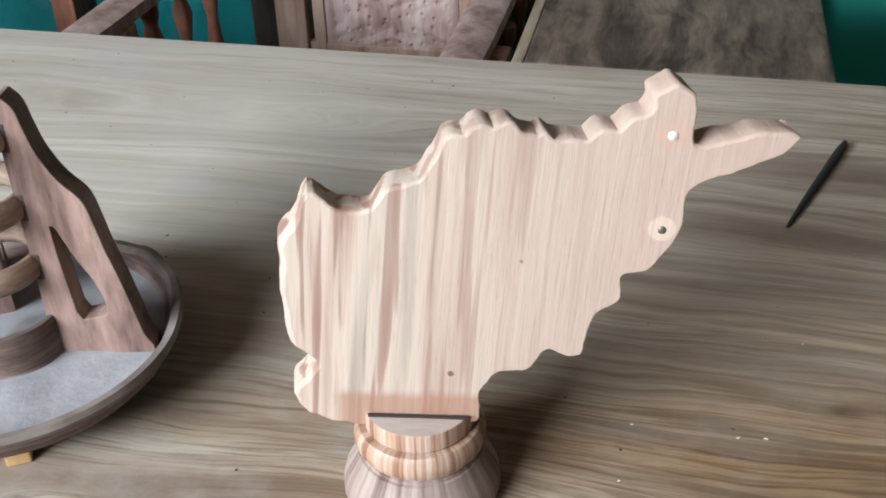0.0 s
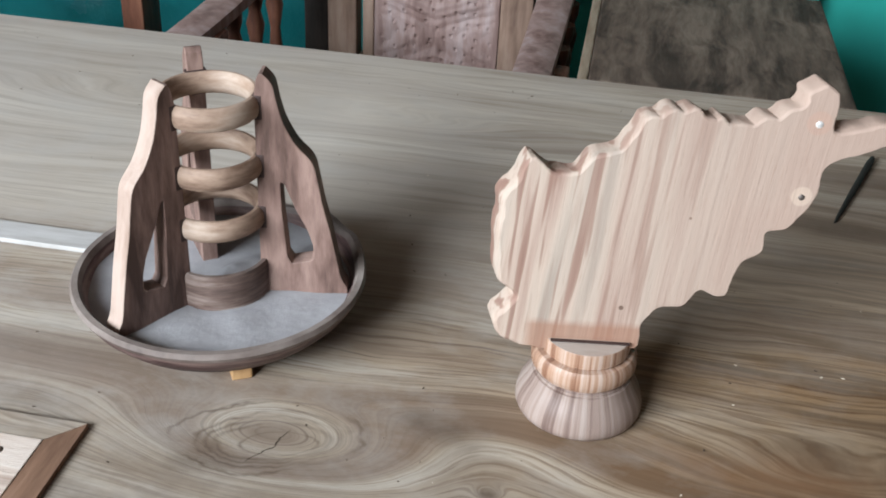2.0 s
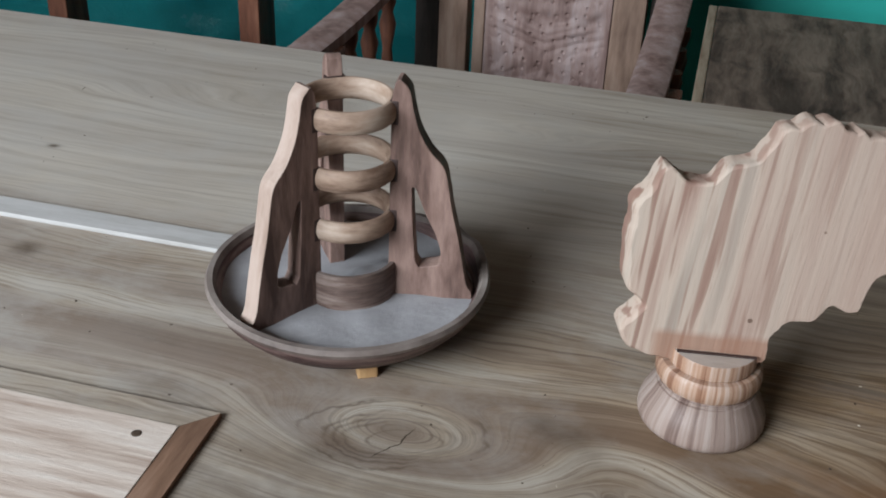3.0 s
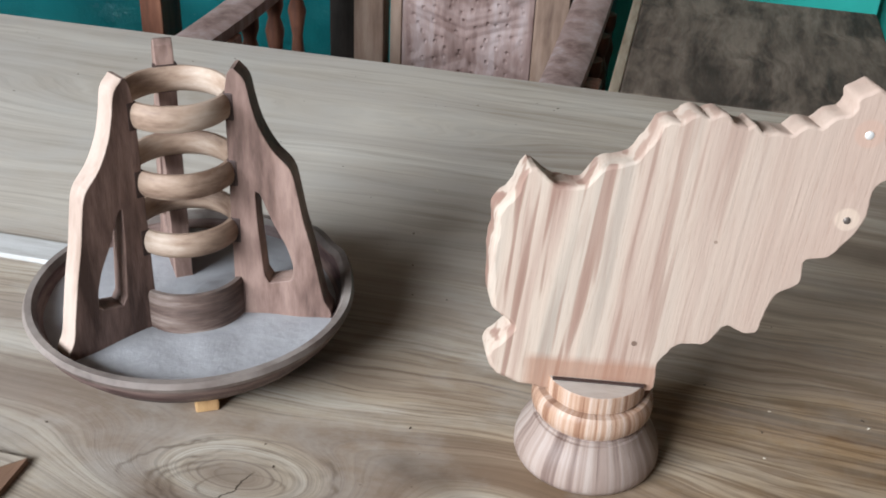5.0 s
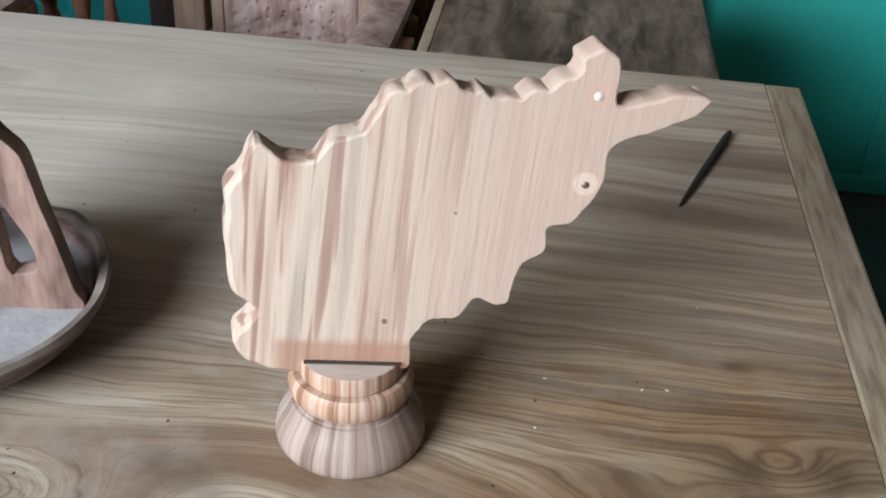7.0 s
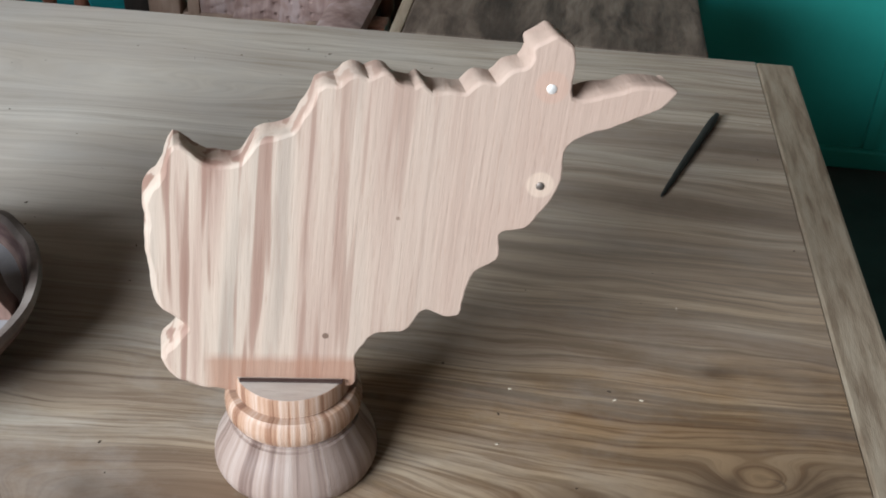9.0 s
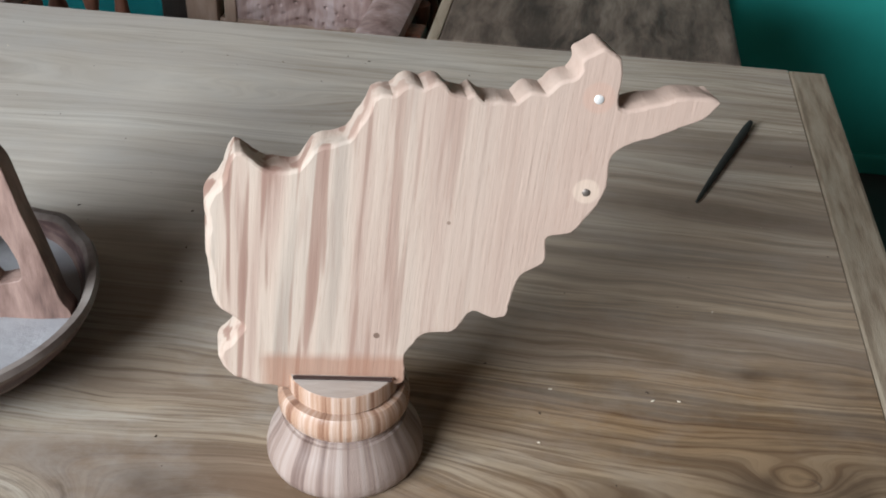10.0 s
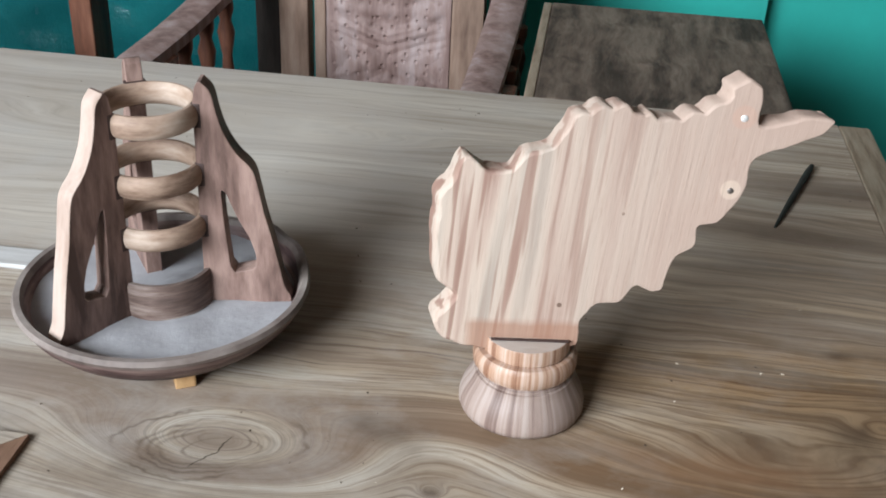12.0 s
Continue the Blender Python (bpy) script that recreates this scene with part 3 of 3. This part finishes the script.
def map_sculpture(place, turn, lean):
    t = thing("map_sculpture", place, "sanded striped wood cut-out of a country on a turned pedestal", "sculpture", turn=turn)
    bm = carved_slab(worn_loop(OUTLINE), 0.026)
    for v in bm.verts:
        v.co.x -= v.co.y * 0.20
        v.co.z += v.co.y * 0.08
    bmesh.ops.transform(bm, matrix=Matrix.Rotation(radians(-lean), 4, "X"), verts=bm.verts)
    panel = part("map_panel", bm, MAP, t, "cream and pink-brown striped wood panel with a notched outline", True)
    for face in panel.data.polygons:
        face.use_smooth = len(face.vertices) < 10
    panel.location = (0, -0.023, 0)
    for name, u, v, r, mat, label in (("nail", 0.164, 0.302, 0.0031, STEEL, "bright nail head"), ("screw", 0.162, 0.237, 0.0027, RUST, "dull grey screw head")):
        bm = lathe([(0.0, 0.0012), (r * 0.6, 0.0011), (r, 0.0004), (r, -0.002)], 20)
        bmesh.ops.transform(bm, matrix=Matrix.Translation((u, 0.0, v)) @ Matrix.Rotation(radians(90), 4, "X"), verts=bm.verts)
        bmesh.ops.transform(bm, matrix=Matrix.Rotation(radians(-lean), 4, "X"), verts=bm.verts)
        part(name, bm, mat, panel, label, True)
    base = [(0.0, 0.0), (0.0555, 0.0), (0.0585, 0.002), (0.0600, 0.006), (0.0597, 0.012), (0.0578, 0.019), (0.0545, 0.026), (0.0505, 0.0325), (0.0478, 0.0375), (0.0468, 0.0405), (0.0447, 0.041), (0.0445, 0.0432), (0.0425, 0.0438), (0.0408, 0.046)]
    part("pedestal_foot", lathe(base, 72), PEDESTAL, t, "flared foot with a turned groove", True)
    collar = [(0.0405, 0.046), (0.0460, 0.0472), (0.0488, 0.052), (0.0492, 0.058), (0.0482, 0.064), (0.0455, 0.0675), (0.0385, 0.068)]
    part("pedestal_collar", lathe(collar, 72), PEDESTAL_TOP, t, "rounded turned collar", True)
    top = [(0.0385, 0.067), (0.0412, 0.070), (0.041, 0.083), (0.0402, 0.0845)]
    part("pedestal_head", lathe(top, 64), PEDESTAL_TOP, t, "glossy orange-brown turned edge", True)
    # thin dark strip in place of the shadow in the slot gap
    part("glue_line", box(-0.0345, 0.0365, -0.0215, -0.0185, 0.0842, 0.0859), JOINT_SHADE, t, "dark strip standing for the shadow gap along the slot")
    part("pedestal_disc", lathe([(0.0402, 0.0845), (0.02, 0.0848), (0.0, 0.0848)], 64), DISC, t, "raw dusty sawn top")


map_sculpture((-0.103, 0.716, T), 8.05, 4.6)


# ---- three-finned holder in a bowl ----
def holder(place, turn):
    t = thing("candle_holder", place, "wooden stand of wavy fins and rings in a dusty bowl", "holder", turn=turn)
    bowl = [(0.0, 0.009), (0.085, 0.0095), (0.106, 0.013), (0.125, 0.024), (0.138, 0.038), (0.1455, 0.051), (0.1465, 0.055), (0.1440, 0.0585), (0.1395, 0.0585), (0.136, 0.053), (0.127, 0.038), (0.117, 0.028), (0.09, 0.025), (0.0, 0.025)]
    bm = lathe(bowl, 120)
    for v in bm.verts:
        a = math.degrees(math.atan2(v.co.y, v.co.x))
        if 8 < a < 78 and v.co.z > 0.045:
            v.co.z += 0.011 * math.sin((a - 8) / 70 * math.pi) * (0.75 + 0.25 * math.sin(radians(a * 14)))
    b = part("bowl", bm, BOWL, t, "dark turned wooden bowl with a pale worn rim", True)
    rim = [(0.1452, 0.0500), (0.1472, 0.0545), (0.1448, 0.0592), (0.1390, 0.0592), (0.1354, 0.0535)]
    bm = lathe(rim, 120)
    for v in bm.verts:
        a = math.degrees(math.atan2(v.co.y, v.co.x))
        if 8 < a < 78:
            v.co.z += 0.011 * math.sin((a - 8) / 70 * math.pi) * (0.75 + 0.25 * math.sin(radians(a * 14)))
    part("rim", bm, RIM, b, "pale worn rim", True)
    bm = bmesh.new()
    rings, segs = 14, 72
    rows = []
    for i in range(rings + 1):
        r = 0.1310 * i / rings
        row = []
        for j in range(segs if i else 1):
            a = 2 * math.pi * j / segs
            x, y = r * math.cos(a), r * math.sin(a)
            h = 0.0425 + 0.0016 * noise.noise((x * 28, y * 28, 0.4)) + 0.0015 * max(0.0, (r - 0.11) / 0.02) + 0.012 * math.exp(-((x - 0.008) ** 2 + (y - 0.010) ** 2) / 0.00022) + 0.010 * math.exp(-((x - 0.03) ** 2 + (y - 0.03) ** 2) / 0.0005)
            row.append(bm.verts.new((x, y, h)))
        rows.append(row)
    for j in range(segs):
        bm.faces.new((rows[0][0], rows[1][j], rows[1][(j + 1) % segs]))
        for i in range(1, rings):
            bm.faces.new((rows[i][j], rows[i + 1][j], rows[i + 1][(j + 1) % segs], rows[i][(j + 1) % segs]))
    part("sawdust", bm, DUST, b, "layer of pale grey sawdust", True)
    for a in (-61, 59, 179):
        bm = box(0.090, 0.110, -0.010, 0.010, 0.0, 0.022, 0.002)
        bmesh.ops.transform(bm, matrix=Matrix.Rotation(radians(a - turn), 4, "Z"), verts=bm.verts)
        part("peg_foot", bm, PEG, t, "short orange wooden peg")
    outer = [(0.0530, 0.277), (0.0615, 0.267), (0.0655, 0.248), (0.071, 0.228), (0.082, 0.207), (0.0965, 0.190), (0.102, 0.168), (0.106, 0.145), (0.113, 0.115), (0.119, 0.085), (0.1235, 0.062), (0.1295, 0.050), (0.1285, 0.041), (0.120, 0.034)]
    inner = [(0.043, 0.028), (0.044, 0.25), (0.0445, 0.258), (0.047, 0.272), (0.050, 0.277)]
    hole = [(0.0655, 0.167), (0.0695, 0.165), (0.080, 0.137), (0.0905, 0.116), (0.0960, 0.098), (0.0965, 0.081), (0.0710, 0.075), (0.0665, 0.134)]
    hole = smooth_loop(hole)
    for a in (8, 125, 239):
        thick = 0.016 if a == 125 else 0.020
        bm = plate(rounded(outer) + inner, thick, holes=[hole], bevel=0.0008)
        bmesh.ops.transform(bm, matrix=Matrix.Rotation(radians(a), 4, "Z") @ Matrix.Translation((0, -thick / 2, 0)), verts=bm.verts)
        fin = part("fin", bm, FIN, t, "wavy upright fin with a pointed slot")
        if a == 239:
            # only this fin: its outward edge faces take the paler wood
            fin.data.materials.append(EDGE_PALE)
            tagged(fin, "wavy upright fin with a pale outer edge")
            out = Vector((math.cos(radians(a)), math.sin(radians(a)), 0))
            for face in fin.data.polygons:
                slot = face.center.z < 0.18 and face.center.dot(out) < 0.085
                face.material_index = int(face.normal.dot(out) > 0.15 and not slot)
    for h in (0.2435, 0.183, 0.1275):
        prof = [(0.0440 + 0.0062 * math.cos(k * math.pi / 7), h + 0.0116 * math.sin(k * math.pi / 7)) for k in range(14)]
        part("ring", lathe(prof, 72, close=True), RING, t, "smooth pale turned ring", True)
        for a in (8, 125, 239):
            # dark block standing in for the shaded gap round the joint
            bm = box(0.0425, 0.0512, -0.0104, 0.0104, h - 0.0122, h + 0.0122, 0.0012)
            bmesh.ops.transform(bm, matrix=Matrix.Rotation(radians(a), 4, "Z"), verts=bm.verts)
            part("mortise", bm, JOINT_SHADE, t, "dark gap round the ring joint")
    cup = [(0.0445, 0.030), (0.0500, 0.030), (0.0515, 0.050), (0.0515, 0.076), (0.0500, 0.080), (0.0460, 0.080), (0.0445, 0.076)]
    part("cup_wall", lathe(cup, 48, 236, 371, close=True), CUP, t, "low curved socket wall between two fins", True)


holder((-0.475, 0.769, T), 0)


# ---- loose things on the table ----
def pen(a, b):
    a, b = Vector(a), Vector(b)
    length = (b - a).length
    t = thing("pen", a, "dark slim tapered pen lying on the table", "pen")
    q = (b - a).to_track_quat("Z", "Y").to_matrix().to_4x4()
    for name, prof in (("barrel", [(0.0, 0.0), (0.0012, 0.0), (0.0022, 0.012), (0.0034, 0.05), (0.0042, 0.09), (0.0043, length - 0.06)]),
                       ("cap", [(0.0043, length - 0.06), (0.0048, length - 0.058), (0.0047, length - 0.02), (0.0032, length - 0.002), (0.0, length)])):
        bm = lathe(prof, 20)
        bmesh.ops.transform(bm, matrix=q, verts=bm.verts)
        part(name, bm, INK, t, smooth=True)


pen((0.185, 1.136, T + 0.0016), (0.258, 1.331, T + 0.0052))


def board(name, x0, x1, y0, y1, thick, material, label, category, turn=0.0):
    t = thing(name, (x1, y1, T), label, category, turn=turn)
    bm = plate([(x0 - x1, 0), (0, 0), (0, thick), (x0 - x1, thick)], y1 - y0, bevel=0.0012)
    bmesh.ops.transform(bm, matrix=Matrix.Translation((0, y0 - y1, 0)), verts=bm.verts)
    part("plank", bm, material, t)
    return t


def framed_panel():
    t = thing("framed_panel", (0.007, 0, T), "pale striped wooden panel in a mitred brown frame", "panel")
    part("panel", box(-0.98, -0.5672, 0.24, 0.5455, 0.0, 0.0065, 0.0008), SLAB, t, "pale striped board with a knot")
    part("knot", lathe([(0.0, 0.0008), (0.0035, 0.0008), (0.005, 0.0)], 16), GRIT, t, "small dark knot").location = (-0.598, 0.5245, 0.0066)
    for name, quad, mat in (("side_rail", [(-0.567, 0.24), (-0.539, 0.24), (-0.539, 0.574), (-0.567, 0.546)], RAIL), ("back_rail", [(-0.98, 0.546), (-0.5675, 0.546), (-0.5395, 0.5745), (-0.98, 0.574)], TABLE)):
        bm = bmesh.new()
        low, high = [bm.verts.new((x, y, 0)) for x, y in quad], [bm.verts.new((x, y, 0.0055)) for x, y in quad]
        bm.faces.new(low), bm.faces.new(high)
        for i in range(4):
            bm.faces.new((low[i], low[(i + 1) % 4], high[(i + 1) % 4], high[i]))
        part(name, bm, mat, t)


framed_panel()
board("lath", -1.6, -0.60, 0.845, 0.882, 0.006, LATH, "whitish thin wooden lath lying on the table", "lath", 0.3)


def specks(name, count, seed, size, material, label, fixed=()):
    rnd = random.Random(seed)
    bm = bmesh.new()
    spots = list(fixed) + [(rnd.uniform(-1.1, 0.33), rnd.uniform(0.45, 1.45)) for _ in range(count)]
    for i, (x, y) in enumerate(spots):
        if math.hypot(x + 0.483, y - 0.765) < 0.15 or math.hypot(x + 0.103, y - 0.716) < 0.062:
            continue
        s = size * (1.0 if i < len(fixed) else rnd.uniform(0.35, 1.0))
        bmesh.ops.create_icosphere(bm, subdivisions=1, radius=s, matrix=Matrix.Translation((x, y, T + s * 0.3)) @ pose(0, 0, 0, 0, 0, rnd.uniform(0, 180)) @ Matrix.Diagonal((rnd.uniform(0.8, 2.0), rnd.uniform(0.5, 1.0), 0.4, 1)))
    return tagged(part(name, bm, material), label, "sawdust", kind="stuff")


specks("wood_chips", 18, 5, 0.0012, CHIP, "scattered pale wood chips on the table", [(0.1345, 0.8100), (0.156, 0.813), (0.1905, 0.9425), (0.045, 0.745), (0.05, 0.81)])
specks("dark_grit", 130, 9, 0.0014, GRIT, "scattered dark grit on the table", [(-0.314, 0.955), (-0.30, 0.90), (-0.33, 1.02), (-0.12, 1.05), (-0.25, 0.70)])


# ---- side table ----
def side_table():
    t = thing("side_table", (0, 0, 0), "dark weathered wooden side table with streaky top", "table")
    part("tabletop", box(-0.148, 0.264, 1.512, 2.03, T - 0.032, T - 0.002, 0.004), SIDE, t)
    part("edge_strip", box(-0.165, -0.1485, 1.512, 2.03, T - 0.034, T - 0.003, 0.003), END, t, "paler edge strip")
    for x in (-0.14, 0.19):
        for y in (1.55, 1.95):
            part("leg", box(x, x + 0.05, y, y + 0.05, 0, T - 0.032, 0.004), SIDE, t)


side_table()


# ---- carved armchair ----
def carved_panel(w, h, thick):
    """A panel with a relief of leaves and small punched hollows on its front."""
    bm = bmesh.new()
    nx, nz = 130, 150
    rnd = random.Random(4)
    cells = {(i, j): ((i + rnd.uniform(0.15, 0.85)) * 0.026, (j + rnd.uniform(0.15, 0.85)) * 0.026) for i in range(-8, 9) for j in range(-1, 22)}
    grid = []
    for i in range(nx + 1):
        col = []
        for j in range(nz + 1):
            x, z = w * (i / nx - 0.5), h * j / nz
            ci, cj = math.floor(x / 0.026), math.floor(z / 0.026)
            near = min(math.hypot(x - cells[a, b][0], z - cells[a, b][1]) for a in (ci - 1, ci, ci + 1) for b in (cj - 1, cj, cj + 1) if (a, b) in cells)
            vein = abs(math.sin(60 * abs(x) + 7 * math.sin(26 * z)))
            leaf = math.sin(36 * abs(x) + 6 * math.sin(19 * z)) * math.sin(30 * z + 20 * abs(x)) + 0.5 * vein
            d = 0.0045 * leaf - 0.008 * max(0.0, 1 - near / 0.0042) + 0.0015 * noise.noise((x * 60, z * 60, 5.0))
            d *= min(1.0, 8 * (0.5 - abs(i / nx - 0.5)))
            col.append(bm.verts.new((x, -d, z)))
        grid.append(col)
    for i in range(nx):
        for j in range(nz):
            bm.faces.new((grid[i][j], grid[i + 1][j], grid[i + 1][j + 1], grid[i][j + 1]))
    box(-w / 2, w / 2, 0.010, thick, 0, h, bm=bm)
    return bm


def baluster(height):
    return lathe([(0.0, 0), (0.016, 0), (0.016, 0.02), (0.010, 0.03), (0.019, 0.06), (0.013, 0.10), (0.010, height * 0.55), (0.018, height * 0.75), (0.011, height * 0.85), (0.017, height * 0.93), (0.017, height), (0.0, height)], 20)


def armchair(place):
    t = thing("armchair", place, "carved wooden armchair with broad sloping arms and turned spindles", "chair")
    part("seat", box(-0.27, 0.27, -0.50, 0.0, 0.41, 0.46, 0.008), CHAIR, t)
    part("carved_panel", carved_panel(0.27, 0.50, 0.03), CARVED, t, "panel carved with leaves and punched dots", True).location = (0.012, -0.008, 0.50)
    part("stile", box(-0.222, -0.158, -0.022, 0.03, 0.0, 1.10, 0.006), CHAIR, t)
    part("stile", box(0.150, 0.218, -0.022, 0.03, 0.0, 1.10, 0.006), CHAIR, t)
    part("panel_border", box(-0.146, -0.122, -0.014, 0.025, 0.46, 1.02, 0.003), CHAIR, t)
    part("bottom_rail", box(-0.158, 0.150, -0.012, 0.025, 0.46, 0.505, 0.004), CHAIR, t)
    part("top_rail", box(-0.24, 0.235, -0.022, 0.03, 1.02, 1.14, 0.01), CHAIR, t)
    # added board: blocks the view through the gap, which lies in shade
    part("arm_board", box(0.286, 0.298, -0.45, 0.12, 0.20, 0.70, 0.002), GAP_BLACK, t, "near-black board added to fill the shaded gap under the armrest")
    for side in (-1, 1):
        path = []
        for i in range(25):
            q = i / 24
            x = 0.285 + 0.034 * q if side < 0 else 0.278 - 0.010 * q
            path.append((side * x, 0.03 - 0.607 * q, 0.728 + 0.06 * (1 - q) ** 2.5))
        part("arm", sweep(path, [0.068 - 0.006 * i / 24 for i in range(25)], 0.03), CARVED, t, "broad carved armrest", True)
        # added black board for the shade between stile and arm
        part("side_panel", box(min(side * 0.225, side * 0.28), max(side * 0.225, side * 0.28), 0.0, 0.022, 0.40, 1.05, 0.003), GAP_BLACK, t, "near-black board added in the shaded gap beside the back")
        for y in (-0.14, -0.26, -0.38):
            part("spindle", baluster(0.255), CHAIR_DARK, t, "turned spindle", True).location = (side * 0.30, y, 0.46)
            if y == -0.14:
                t.children[-1].scale = (1.45, 1.45, 1.0)
        part("front_leg", box(side * 0.30 - 0.025, side * 0.30 + 0.025, -0.52, -0.47, 0, 0.72, 0.005), CHAIR_DARK, t)
        part("side_rail", box(side * 0.29 - 0.02, side * 0.29 + 0.02, -0.48, 0.0, 0.40, 0.46, 0.004), CHAIR_DARK, t)


armchair((-0.507, 2.10, 0))


def plain_chair(place):
    t = thing("wooden_chair", place, "reddish-brown wooden chair with an open back", "chair")
    part("seat", box(-0.25, 0.25, -0.42, 0.0, 0.42, 0.45, 0.006), CHAIR_DARK, t)
    for x in (-0.235, 0.235):
        part("stile", box(x - 0.024, x + 0.024, -0.03, 0.06, 0.0, 1.0, 0.005), CHAIR_DARK, t)
        part("leg", box(x - 0.022, x + 0.022, -0.42, -0.376, 0.0, 0.42, 0.004), CHAIR_DARK, t)
    part("top_rail", box(-0.211, 0.211, -0.01, 0.025, 0.90, 1.0, 0.006), CHAIR_DARK, t)


plain_chair((-1.36, 2.0, 0))


# ---- plastic sheet on the wall ----
def plastic_sheet():
    bm = bmesh.new()
    nx, nz = 90, 60
    grid = [[bm.verts.new((-2.6 + 2.0 * i / nx, 2.56 + 0.02 * noise.noise((i * 0.13, j * 0.05, 1.0)) + 0.012 * noise.noise((i * 0.3, j * 0.22, 4.0)), 0.05 + 1.04 * j / nz)) for j in range(nz + 1)] for i in range(nx + 1)]
    for i in range(nx):
        for j in range(nz):
            bm.faces.new((grid[i][j], grid[i + 1][j], grid[i + 1][j + 1], grid[i][j + 1]))
    bmesh.ops.solidify(bm, geom=bm.faces[:], thickness=0.002)
    tagged(part("plastic_sheet", bm, SHEET, smooth=True), "crumpled glossy teal plastic sheet hanging on the wall", "sheet")


plastic_sheet()
